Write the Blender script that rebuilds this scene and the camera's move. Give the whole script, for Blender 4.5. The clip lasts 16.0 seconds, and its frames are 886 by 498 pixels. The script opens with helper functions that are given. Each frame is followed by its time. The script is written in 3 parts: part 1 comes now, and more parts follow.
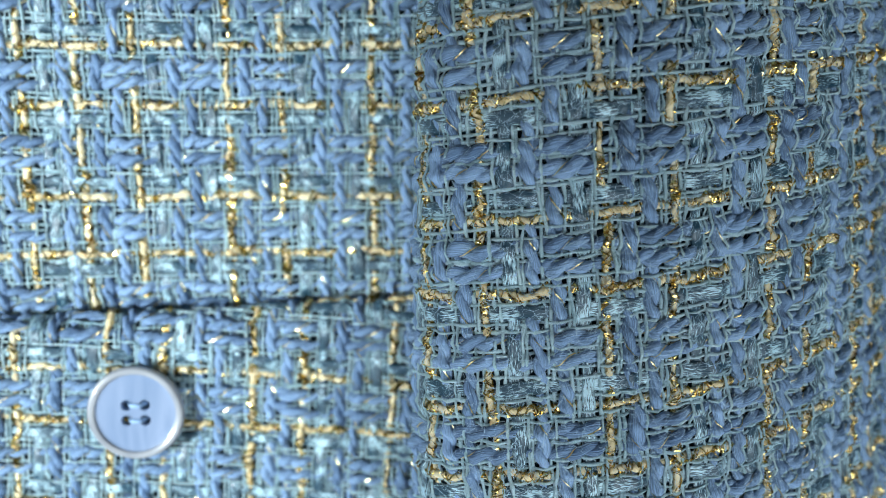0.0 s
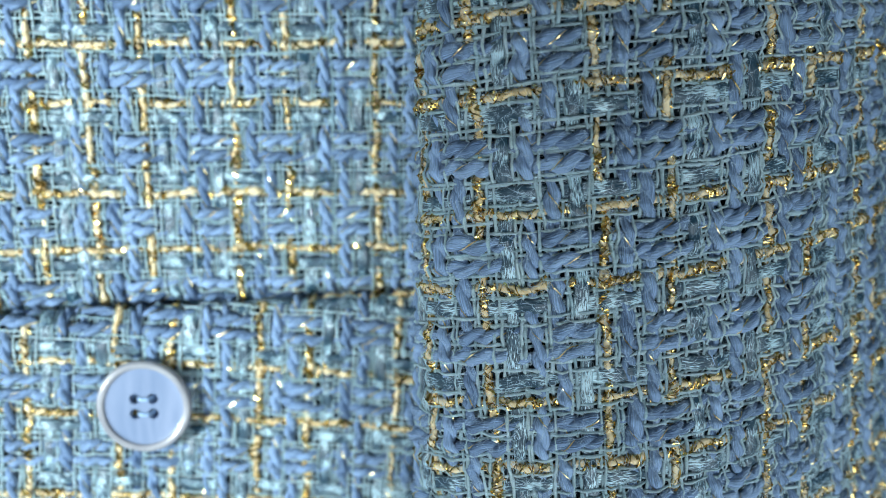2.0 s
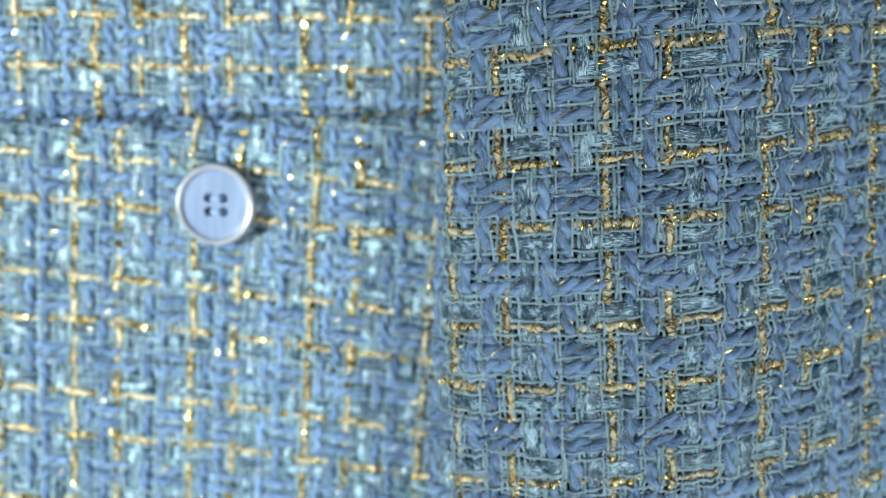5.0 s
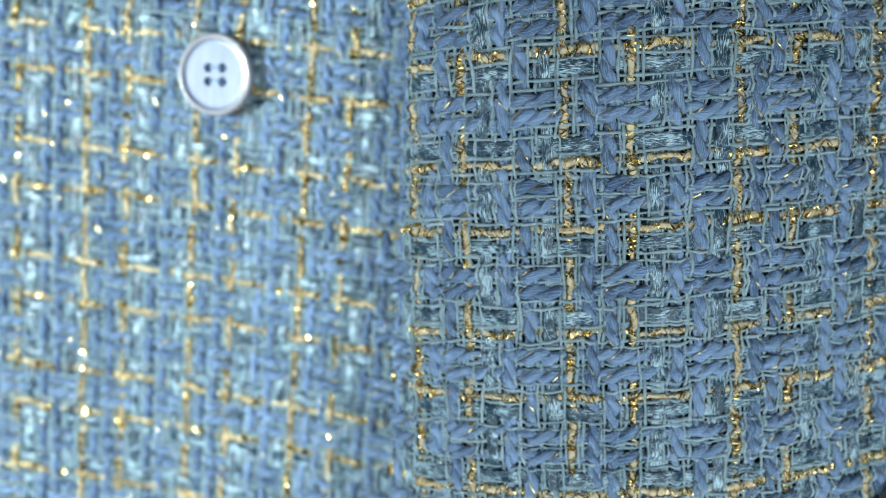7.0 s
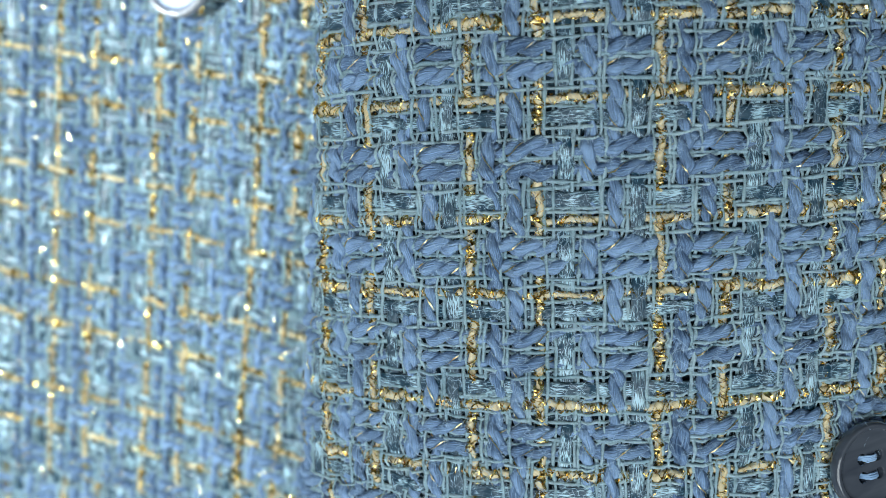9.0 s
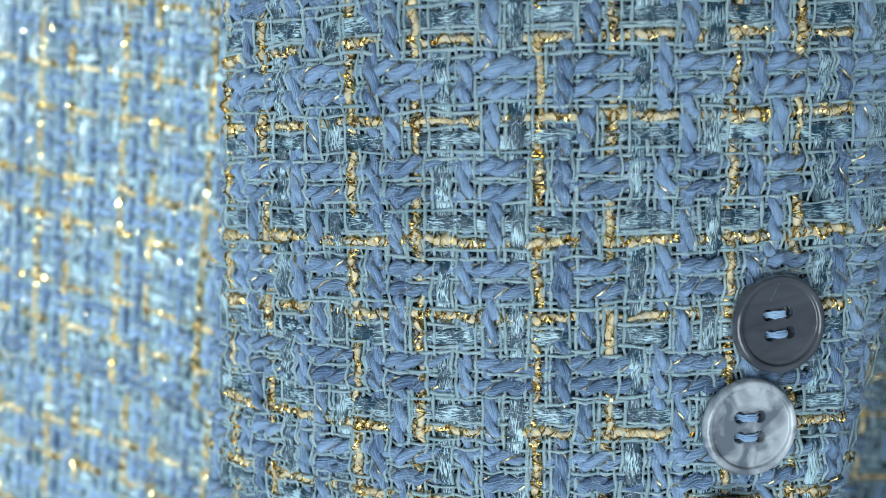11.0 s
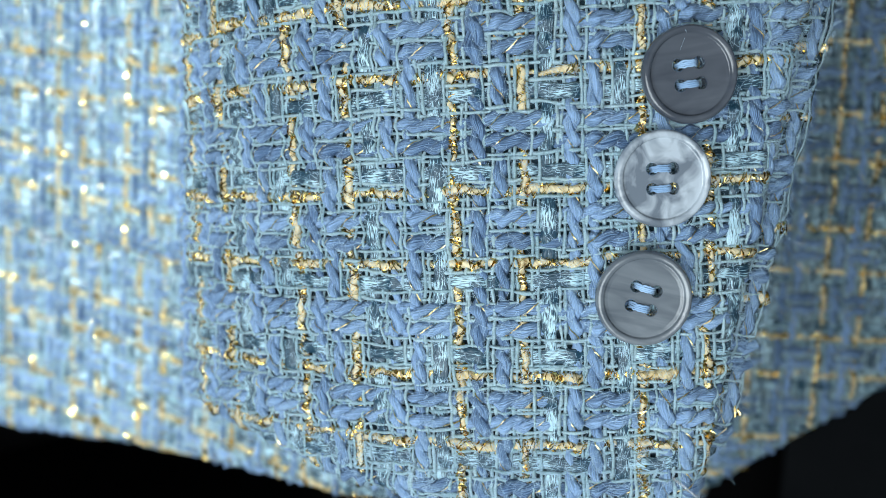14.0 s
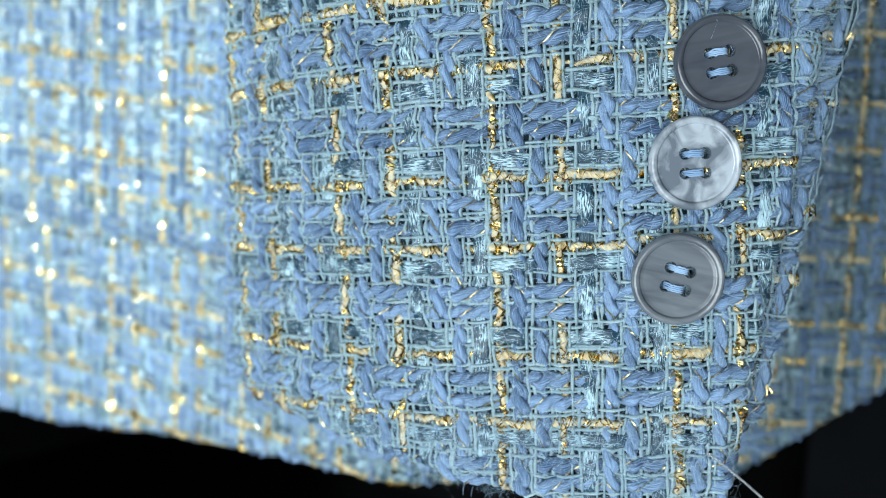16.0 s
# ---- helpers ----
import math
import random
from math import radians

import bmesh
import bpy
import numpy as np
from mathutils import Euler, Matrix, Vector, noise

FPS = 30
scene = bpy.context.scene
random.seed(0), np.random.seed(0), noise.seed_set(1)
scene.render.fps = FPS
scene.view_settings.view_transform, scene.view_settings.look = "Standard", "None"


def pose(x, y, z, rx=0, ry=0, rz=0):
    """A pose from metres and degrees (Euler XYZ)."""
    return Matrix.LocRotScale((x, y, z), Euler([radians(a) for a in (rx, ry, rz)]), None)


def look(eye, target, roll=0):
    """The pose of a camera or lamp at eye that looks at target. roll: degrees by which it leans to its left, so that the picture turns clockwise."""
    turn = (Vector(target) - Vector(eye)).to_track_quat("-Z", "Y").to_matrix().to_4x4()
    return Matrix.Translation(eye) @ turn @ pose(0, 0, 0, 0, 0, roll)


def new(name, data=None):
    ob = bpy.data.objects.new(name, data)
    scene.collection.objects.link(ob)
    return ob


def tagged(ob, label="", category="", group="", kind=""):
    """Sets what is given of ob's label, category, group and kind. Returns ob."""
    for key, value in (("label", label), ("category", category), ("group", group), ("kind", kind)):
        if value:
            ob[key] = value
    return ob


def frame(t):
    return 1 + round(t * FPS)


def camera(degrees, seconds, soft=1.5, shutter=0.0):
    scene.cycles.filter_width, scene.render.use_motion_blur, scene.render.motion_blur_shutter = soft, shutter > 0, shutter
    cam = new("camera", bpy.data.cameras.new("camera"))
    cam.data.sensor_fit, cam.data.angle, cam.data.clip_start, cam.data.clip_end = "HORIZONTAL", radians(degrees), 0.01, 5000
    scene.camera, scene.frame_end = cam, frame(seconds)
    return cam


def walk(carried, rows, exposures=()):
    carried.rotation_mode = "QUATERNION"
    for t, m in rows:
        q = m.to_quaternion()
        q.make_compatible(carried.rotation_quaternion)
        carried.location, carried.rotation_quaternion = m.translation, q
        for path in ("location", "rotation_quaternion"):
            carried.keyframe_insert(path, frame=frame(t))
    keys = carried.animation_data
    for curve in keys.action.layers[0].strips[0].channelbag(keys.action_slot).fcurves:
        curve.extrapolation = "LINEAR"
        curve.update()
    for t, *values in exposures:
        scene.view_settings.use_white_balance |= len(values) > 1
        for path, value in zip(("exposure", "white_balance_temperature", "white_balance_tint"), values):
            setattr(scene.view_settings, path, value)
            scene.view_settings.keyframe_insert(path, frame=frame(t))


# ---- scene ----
cam = camera(54.0, 16.0, soft=0.75)
cam.data.dof.use_dof = True
cam.data.dof.focus_distance = 0.139
cam.data.dof.aperture_fstop = 13.5
METRES, EYE, TILT, LEAN, TURN = 0.25, 1.0, -8.0, 0.0, 0.0
ROWS = [
    (0.0, 0.0, 0.0, 0.0, 0.0, 0.0, -0.0),
    (0.5, -0.0015, 0.0017, -0.0022, 0.21, 0.16, 0.2),
    (1.0, 0.0064, 0.0012, 0.0022, 0.46, 0.2, 0.29),
    (1.5, 0.0077, 0.0002, 0.0018, 0.66, 0.1, 0.29),
    (2.0, 0.0095, -0.0069, -0.003, 0.97, -0.05, 0.08),
    (2.5, 0.0136, -0.0219, -0.0132, 1.61, -0.13, -0.27),
    (3.0, 0.0246, -0.0432, -0.0375, 2.84, -0.14, -0.73),
    (3.5, 0.0397, -0.0617, -0.0747, 4.44, -0.08, -1.29),
    (4.0, 0.0553, -0.0723, -0.1091, 6.15, -0.12, -1.85),
    (6.5, 0.1819, -0.0282, -0.2409, 15.14, -0.53, -4.17),
    (7.0, 0.2133, -0.0121, -0.2725, 17.26, -0.61, -4.82),
    (7.5, 0.2448, 0.0104, -0.294, 19.41, -0.74, -5.48),
    (8.0, 0.2739, 0.0292, -0.3154, 21.43, -0.82, -6.05),
    (10.5, 0.4398, 0.1764, -0.3961, 30.03, -1.42, -8.63),
    (11.0, 0.4668, 0.1812, -0.4309, 31.78, -1.56, -8.92),
    (11.5, 0.4904, 0.191, -0.4595, 33.39, -1.79, -9.0),
    (12.0, 0.5218, 0.1956, -0.5066, 34.75, -2.04, -9.01),
    (12.5, 0.5439, 0.2055, -0.5312, 35.83, -2.18, -8.93),
    (13.0, 0.564, 0.2154, -0.5523, 36.62, -2.29, -8.75),
    (13.5, 0.586, 0.2253, -0.5709, 37.28, -2.23, -8.47),
    (14.0, 0.5872, 0.2312, -0.5662, 37.62, -2.11, -8.18),
    (14.5, 0.5916, 0.2333, -0.5716, 37.89, -1.97, -7.97),
    (15.0, 0.5924, 0.2242, -0.5724, 38.16, -1.98, -7.85),
    (15.5, 0.5904, 0.2131, -0.5792, 38.42, -2.0, -7.77),
    (16.0, 0.5891, 0.2043, -0.5805, 38.59, -1.96, -7.63),
]
EXPOSURES = [(0.0, -0.16), (3.0, -0.17), (4.0, -0.22), (7.0, -0.38), (8.0, -0.38), (11.0, -0.2), (13.5, -0.02), (16.0, 0.04)]
walk(cam, [(t, pose(0, 0, EYE, TILT, LEAN, TURN) @ pose(METRES * x, METRES * y, METRES * z, 90 + pitch, roll, yaw)) for t, x, y, z, yaw, pitch, roll in ROWS], EXPOSURES)

# ---- light ----
world = bpy.data.worlds.new("room_air")
scene.world = world
world.use_nodes = True
world.node_tree.nodes["Background"].inputs[0].default_value = (0.75, 0.87, 1.0, 1)
world.node_tree.nodes["Background"].inputs[1].default_value = 0.35


# Area lamp added free in the room; no window holds it.
def added_area_lamp(name, place, target, wide, high, watts, colour):
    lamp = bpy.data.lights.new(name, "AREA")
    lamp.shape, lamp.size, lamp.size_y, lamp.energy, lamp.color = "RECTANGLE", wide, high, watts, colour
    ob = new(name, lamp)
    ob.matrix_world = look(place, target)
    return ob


# Added spot without a seen source; its cone edge leaves the sleeve darker.
key = bpy.data.lights.new("added_key_light", "SPOT")
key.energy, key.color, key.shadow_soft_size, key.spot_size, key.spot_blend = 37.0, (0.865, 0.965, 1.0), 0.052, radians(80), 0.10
new("added_key_light", key).matrix_world = look((-0.45, -0.30, 0.93), (-0.405, 0.18, 0.93))
# Added unseen lamp, low in front; lights the cuff more than the upper sleeve.
added_area_lamp("added_low_light", (0.14, -0.09, 0.77), (0.06, 0.15, 0.85), 0.32, 0.26, 1.32, (0.865, 0.96, 1.0))



# ---- materials ----
def material(name):
    m = bpy.data.materials.new(name)
    m.use_nodes = True
    return m, m.node_tree.nodes, m.node_tree.links, m.node_tree.nodes["Principled BSDF"]


def put_in(node, **values):
    for key, value in values.items():
        node.inputs[key.replace("_", " ")].default_value = value


def math_node(nodes, links, op, a, b=None):
    n = nodes.new("ShaderNodeMath")
    n.operation = op
    for i, v in enumerate((a, b)):
        if v is None:
            continue
        if isinstance(v, (int, float)):
            n.inputs[i].default_value = v
        else:
            links.new(v, n.inputs[i])
    return n.outputs[0]


def fibre_material(name, dark, light, twist, strands, rough=0.75, sheen=0.18, depth=0.6, stretch=700.0):
    """Spun yarn: fine fibres that wind round it, with slight colour drift from yarn to yarn and along it."""
    m, nodes, links, b = material(name)
    uv = nodes.new("ShaderNodeUVMap")
    sep = nodes.new("ShaderNodeSeparateXYZ")
    links.new(uv.outputs[0], sep.inputs[0])
    wind = math_node(nodes, links, "ADD", sep.outputs[1], math_node(nodes, links, "MULTIPLY", sep.outputs[0], twist))
    co = nodes.new("ShaderNodeCombineXYZ")
    links.new(math_node(nodes, links, "MULTIPLY", sep.outputs[0], stretch), co.inputs[0])
    links.new(math_node(nodes, links, "MULTIPLY", wind, strands), co.inputs[1])
    fine = nodes.new("ShaderNodeTexNoise")
    put_in(fine, Scale=1.0, Detail=4.0, Roughness=0.65)
    links.new(co.outputs[0], fine.inputs["Vector"])
    geo = nodes.new("ShaderNodeNewGeometry")
    broad = nodes.new("ShaderNodeTexNoise")
    put_in(broad, Scale=160.0, Detail=2.0)
    links.new(geo.outputs["Position"], broad.inputs["Vector"])
    info = nodes.new("ShaderNodeObjectInfo")
    mixed = math_node(nodes, links, "ADD", math_node(nodes, links, "MULTIPLY", fine.outputs[0], 0.9), math_node(nodes, links, "MULTIPLY", broad.outputs[0], 0.3))
    mixed = math_node(nodes, links, "ADD", mixed, math_node(nodes, links, "MULTIPLY", info.outputs["Random"], 0.16))
    ramp = nodes.new("ShaderNodeValToRGB")
    ramp.color_ramp.elements[0].position, ramp.color_ramp.elements[1].position = 0.47, 0.78
    ramp.color_ramp.elements[0].color, ramp.color_ramp.elements[1].color = (*dark, 1), (*light, 1)
    links.new(mixed, ramp.inputs[0])
    links.new(ramp.outputs[0], b.inputs["Base Color"])
    bump = nodes.new("ShaderNodeBump")
    put_in(bump, Strength=depth, Distance=0.0006)
    links.new(fine.outputs[0], bump.inputs["Height"])
    links.new(bump.outputs[0], b.inputs["Normal"])
    put_in(b, Roughness=rough, Sheen_Weight=sheen, Sheen_Roughness=0.5, Specular_IOR_Level=0.25)
    b.inputs["Sheen Tint"].default_value = (0.75, 0.87, 1.0, 1)
    return m


def ribbon_material(name):
    """Knitted satin tape: short bright filaments in staggered stitches over a dark teal ground, with satin glints
    painted in.
    """
    m, nodes, links, b = material(name)
    uv = nodes.new("ShaderNodeUVMap")
    sep = nodes.new("ShaderNodeSeparateXYZ")
    links.new(uv.outputs[0], sep.inputs[0])
    co = nodes.new("ShaderNodeCombineXYZ")
    links.new(math_node(nodes, links, "MULTIPLY", sep.outputs[0], 850.0), co.inputs[0])
    links.new(math_node(nodes, links, "MULTIPLY", sep.outputs[1], 40.0), co.inputs[1])
    stitch = nodes.new("ShaderNodeTexNoise")
    put_in(stitch, Scale=1.0, Detail=1.5, Roughness=0.5, Distortion=0.4)
    links.new(co.outputs[0], stitch.inputs["Vector"])
    ramp = nodes.new("ShaderNodeValToRGB")
    ramp.color_ramp.elements[0].position, ramp.color_ramp.elements[1].position = 0.47, 0.63
    ramp.color_ramp.elements[0].color, ramp.color_ramp.elements[1].color = (0.010, 0.055, 0.095, 1), (0.52, 0.77, 0.88, 1)
    geo = nodes.new("ShaderNodeNewGeometry")
    # Satin glint painted into the colour: broad noise brightens and dims the stitches.
    patch = nodes.new("ShaderNodeTexNoise")
    put_in(patch, Scale=330.0, Detail=1.0)
    links.new(geo.outputs["Position"], patch.inputs["Vector"])
    level = math_node(nodes, links, "ADD", stitch.outputs[0], math_node(nodes, links, "MULTIPLY", math_node(nodes, links, "SUBTRACT", patch.outputs[0], 0.54), 0.85))
    links.new(level, ramp.inputs[0])
    links.new(ramp.outputs[0], b.inputs["Base Color"])
    bump = nodes.new("ShaderNodeBump")
    put_in(bump, Strength=0.8, Distance=0.0003)
    links.new(stitch.outputs[0], bump.inputs["Height"])
    links.new(bump.outputs[0], b.inputs["Normal"])
    put_in(b, Roughness=0.3, Specular_IOR_Level=0.8)
    return m


def foil_material(name, dark, light, rough):
    m, nodes, links, b = material(name)
    geo = nodes.new("ShaderNodeNewGeometry")
    n = nodes.new("ShaderNodeTexNoise")
    put_in(n, Scale=1500.0, Detail=2.0)
    links.new(geo.outputs["Position"], n.inputs["Vector"])
    ramp = nodes.new("ShaderNodeValToRGB")
    ramp.color_ramp.elements[0].position, ramp.color_ramp.elements[1].position = 0.35, 0.65
    ramp.color_ramp.elements[0].color, ramp.color_ramp.elements[1].color = (*dark, 1), (*light, 1)
    links.new(n.outputs[0], ramp.inputs[0])
    links.new(ramp.outputs[0], b.inputs["Base Color"])
    bump = nodes.new("ShaderNodeBump")
    put_in(bump, Strength=0.35, Distance=0.0002)
    links.new(n.outputs[0], bump.inputs["Height"])
    links.new(bump.outputs[0], b.inputs["Normal"])
    put_in(b, Metallic=1.0, Roughness=rough)
    return m


def plain_material(name, a, c, scale, rough, bump_depth=0.0, metal=0.0, spec=0.5):
    m, nodes, links, b = material(name)
    geo = nodes.new("ShaderNodeNewGeometry")
    n = nodes.new("ShaderNodeTexNoise")
    put_in(n, Scale=scale, Detail=4.0)
    links.new(geo.outputs["Position"], n.inputs["Vector"])
    ramp = nodes.new("ShaderNodeValToRGB")
    ramp.color_ramp.elements[0].position, ramp.color_ramp.elements[1].position = 0.3, 0.7
    ramp.color_ramp.elements[0].color, ramp.color_ramp.elements[1].color = (*a, 1), (*c, 1)
    links.new(n.outputs[0], ramp.inputs[0])
    links.new(ramp.outputs[0], b.inputs["Base Color"])
    if bump_depth:
        bump = nodes.new("ShaderNodeBump")
        put_in(bump, Strength=0.5, Distance=bump_depth)
        links.new(n.outputs[0], bump.inputs["Height"])
        links.new(bump.outputs[0], b.inputs["Normal"])
    put_in(b, Roughness=rough, Metallic=metal, Specular_IOR_Level=spec)
    return m


def shell_material(name, a, c, scale, stretch, rough, low, high, clear=0.6):
    """Mother-of-pearl and horn-like buttons: cloudy streaks under a polished face."""
    m, nodes, links, b = material(name)
    tc = nodes.new("ShaderNodeTexCoord")
    mp = nodes.new("ShaderNodeMapping")
    mp.inputs["Scale"].default_value = stretch
    links.new(tc.outputs["Object"], mp.inputs[0])
    n = nodes.new("ShaderNodeTexNoise")
    put_in(n, Scale=scale, Detail=3.0, Distortion=0.6)
    links.new(mp.outputs[0], n.inputs["Vector"])
    ramp = nodes.new("ShaderNodeValToRGB")
    ramp.color_ramp.elements[0].position, ramp.color_ramp.elements[1].position = low, high
    ramp.color_ramp.elements[0].color, ramp.color_ramp.elements[1].color = (*a, 1), (*c, 1)
    links.new(n.outputs[0], ramp.inputs[0])
    links.new(ramp.outputs[0], b.inputs["Base Color"])
    put_in(b, Roughness=rough, Coat_Weight=clear, Coat_Roughness=0.12, Specular_IOR_Level=0.5)
    return m


M_THIN = fibre_material("pale_blue_thread", (0.27, 0.51, 0.62), (0.66, 0.89, 0.96), 1500.0, 10.0, rough=0.75, sheen=0.25, depth=0.9, stretch=300.0)
M_SLUB = fibre_material("blue_slub_wool", (0.022, 0.078, 0.20), (0.37, 0.58, 0.90), 40.0, 34.0, depth=1.0, stretch=160.0)
M_RIBBON = ribbon_material("teal_satin_tape")
M_GOLD = foil_material("gold_foil", (0.46, 0.26, 0.04), (1.0, 0.84, 0.36), 0.25)
M_LUREX = foil_material("gold_filament", (0.80, 0.58, 0.18), (1.0, 0.90, 0.52), 0.32)
M_CREAM = fibre_material("cream_core_thread", (0.70, 0.53, 0.24), (0.97, 0.86, 0.58), 300.0, 8.0, rough=0.6, sheen=0.2, depth=0.8)
# Backing behind the yarns: dark teal, darkened to stand for shade between them.
M_GAP_BACKING = plain_material("dark_teal_gap_shade", (0.018, 0.048, 0.07), (0.04, 0.09, 0.125), 900.0, 0.9, 0.0004)
M_FUZZ = fibre_material("blue_loose_fibre", (0.24, 0.42, 0.62), (0.52, 0.72, 0.88), 10.0, 2.0, rough=0.6, sheen=0.2, depth=0.1)
M_SEWING = fibre_material("pale_blue_sewing_thread", (0.09, 0.21, 0.42), (0.42, 0.62, 0.86), 500.0, 8.0, rough=0.4, sheen=0.3, depth=0.6)
M_DARK_BUTTON = shell_material("grey_shell", (0.05, 0.06, 0.08), (0.10, 0.115, 0.14), 130.0, (0.5, 2.0, 1.0), 0.22, 0.35, 0.7, 1.0)
M_GREY_BUTTON = shell_material("streaked_grey_shell", (0.10, 0.12, 0.145), (0.22, 0.25, 0.28), 170.0, (0.35, 2.2, 1.0), 0.22, 0.35, 0.72, 1.0)
M_PEARL = shell_material("grey_mother_of_pearl", (0.16, 0.195, 0.24), (0.52, 0.59, 0.66), 260.0, (1.0, 0.9, 1.0), 0.2, 0.43, 0.66, 1.0)
M_LIGHT_BUTTON = shell_material("pale_blue_shell", (0.16, 0.23, 0.36), (0.24, 0.31, 0.45), 150.0, (2.0, 0.35, 1.0), 0.30, 0.3, 0.7)
M_RIM = shell_material("pale_grey_shell_rim", (0.23, 0.25, 0.29), (0.34, 0.36, 0.39), 120.0, (1.0, 1.0, 1.0), 0.3, 0.3, 0.7)
M_FLOOR = plain_material("black_floor", (0.008, 0.009, 0.010), (0.013, 0.014, 0.015), 6.0, 0.9, 0.002, 0.0, 0.1)
M_BACKDROP = plain_material("black_backdrop_cloth", (0.009, 0.011, 0.013), (0.015, 0.017, 0.020), 8.0, 0.95, 0.0, 0.0, 0.1)
M_POST = plain_material("matt_black_post", (0.002, 0.002, 0.0025), (0.003, 0.003, 0.0035), 20.0, 0.9, 0.0, 0.0, 0.08)
M_WALL = plain_material("charcoal_wall_paint", (0.030, 0.031, 0.033), (0.045, 0.046, 0.048), 4.0, 0.9, 0.001)
M_PALE_WALL = plain_material("pale_bounce_wall", (0.34, 0.35, 0.36), (0.42, 0.43, 0.44), 4.0, 0.9, 0.001)
M_NYLON, _n, _l, _b = material("clear_nylon")
put_in(_b, Base_Color=(0.85, 0.88, 0.9, 1), Roughness=0.15, Transmission_Weight=0.8)


# ---- building helpers ----
def mesh_from(name, verts, faces, mats, parent, face_mats=None, uvs=None, smooth=True, label=""):
    me = bpy.data.meshes.new(name)
    verts, faces = np.asarray(verts, dtype=np.float32), np.asarray(faces, dtype=np.int32)
    me.vertices.add(len(verts))
    me.vertices.foreach_set("co", verts.ravel())
    k = faces.shape[1]
    me.loops.add(faces.size)
    me.loops.foreach_set("vertex_index", faces.ravel())
    me.polygons.add(len(faces))
    me.polygons.foreach_set("loop_start", np.arange(0, faces.size, k, dtype=np.int32))
    if face_mats is not None:
        me.polygons.foreach_set("material_index", np.asarray(face_mats, dtype=np.int32))
    flags = smooth if isinstance(smooth, np.ndarray) else np.full(len(faces), smooth)
    me.polygons.foreach_set("use_smooth", flags.astype(bool))
    for m in mats:
        me.materials.append(m)
    if uvs is not None:
        layer = me.uv_layers.new(name="UVMap")
        layer.data.foreach_set("uv", np.asarray(uvs, dtype=np.float32).ravel())
    me.update(calc_edges=True)
    ob = new(name, me)
    if parent:
        ob.parent = parent
    if label:
        tagged(ob, label=label)
    return ob


def part(name, bm, mat, parent, label="", smooth=True):
    me = bpy.data.meshes.new(name)
    bm.to_mesh(me)
    bm.free()
    me.materials.append(mat)
    for p in me.polygons:
        p.use_smooth = smooth
    ob = new(name, me)
    ob.parent = parent
    if label:
        tagged(ob, label=label)
    return ob


def ring_faces(n, sides):
    """Quads and UVs of a tube of n rings."""
    i, j = np.meshgrid(np.arange(n - 1), np.arange(sides), indexing="ij")
    jn = (j + 1) % sides
    q = np.stack([i * sides + j, i * sides + jn, (i + 1) * sides + jn, (i + 1) * sides + j], -1).reshape(-1, 4)
    return q, i.ravel(), j.ravel()


def tube_uv(i, j, sides, along):
    u0, u1 = along[i], along[i + 1]
    v0, v1 = j / sides, (j + 1) / sides
    return np.stack([np.stack([u0, v0], -1), np.stack([u0, v1], -1), np.stack([u1, v1], -1), np.stack([u1, v0], -1)], 1).reshape(-1, 2)


class Sheet:
    """A piece of cloth: place(u, v) gives points, and its normal points out of the cloth's face."""

    def __init__(self, place):
        self.place = place

    def frame_at(self, u, v, e=2e-4):
        p = self.place(u, v)
        du = self.place(u + e, v) - self.place(u - e, v)
        dv = self.place(u, v + e) - self.place(u, v - e)
        du /= np.linalg.norm(du, axis=-1, keepdims=True) + 1e-12
        dv /= np.linalg.norm(dv, axis=-1, keepdims=True) + 1e-12
        n = np.cross(du, dv)
        n /= np.linalg.norm(n, axis=-1, keepdims=True) + 1e-12
        return p, du, dv, n


# The cloth's repeat: kind of yarn and its place in the repeat. The same rhythm serves warp and weft.
WARP = [("gold", 0.0), ("slub", 0.12), ("slub", 0.245), ("gold", 0.365), ("ribbon", 0.505), ("slub", 0.63), ("slub", 0.755), ("ribbon", 0.885)]
WEFT = [("gold", 0.0), ("slub", 0.135), ("slub", 0.255), ("gold", 0.385), ("ribbon", 0.485), ("slub", 0.635), ("slub", 0.745), ("ribbon", 0.895)]
THICK = {"gold": 0.00072, "slub": 0.00110, "ribbon": 0.00034, "thin": 0.00029}
WARP_REPEAT, WEFT_REPEAT = 0.0295, 0.0302


def yarn_list(pattern, repeat, start, low, high, shift, rng):
    """Yarns from low to high: (place, kind, group, member); group pairs the heavy yarns, shift says where a pair begins."""
    out = []
    first, last = int(math.floor((low - start) / repeat)) - 1, int(math.ceil((high - start) / repeat)) + 1
    for k in range(first, last + 1):
        for n, (kind, f) in enumerate(pattern):
            at = start + (k + f) * repeat
            idx = k * 8 + n
            group = (idx + shift) // 2
            nxt = start + (k + (pattern[n + 1][1] if n < 7 else 1.0)) * repeat
            kind2 = pattern[(n + 1) % 8][0]
            out.append((at + rng.normal(0, 0.0001), kind, group, 0))
            # thin threads fill the gap to the next heavy yarn
            width = {"gold": 0.0007, "slub": 0.00105, "ribbon": 0.0012}
            a, b = at + width[kind], nxt - width[kind2]
            inside = (idx + 1 + shift) // 2 == group
            count = 1 if (b - a) < 0.0012 else 2
            for c in range(count):
                spot = a + (b - a) * (c + 0.5) / count + rng.normal(0, 0.0001)
                out.append((spot, "thin", group, 1 if inside else 2 + c))
    return [y for y in sorted(out) if low <= y[0] <= high]


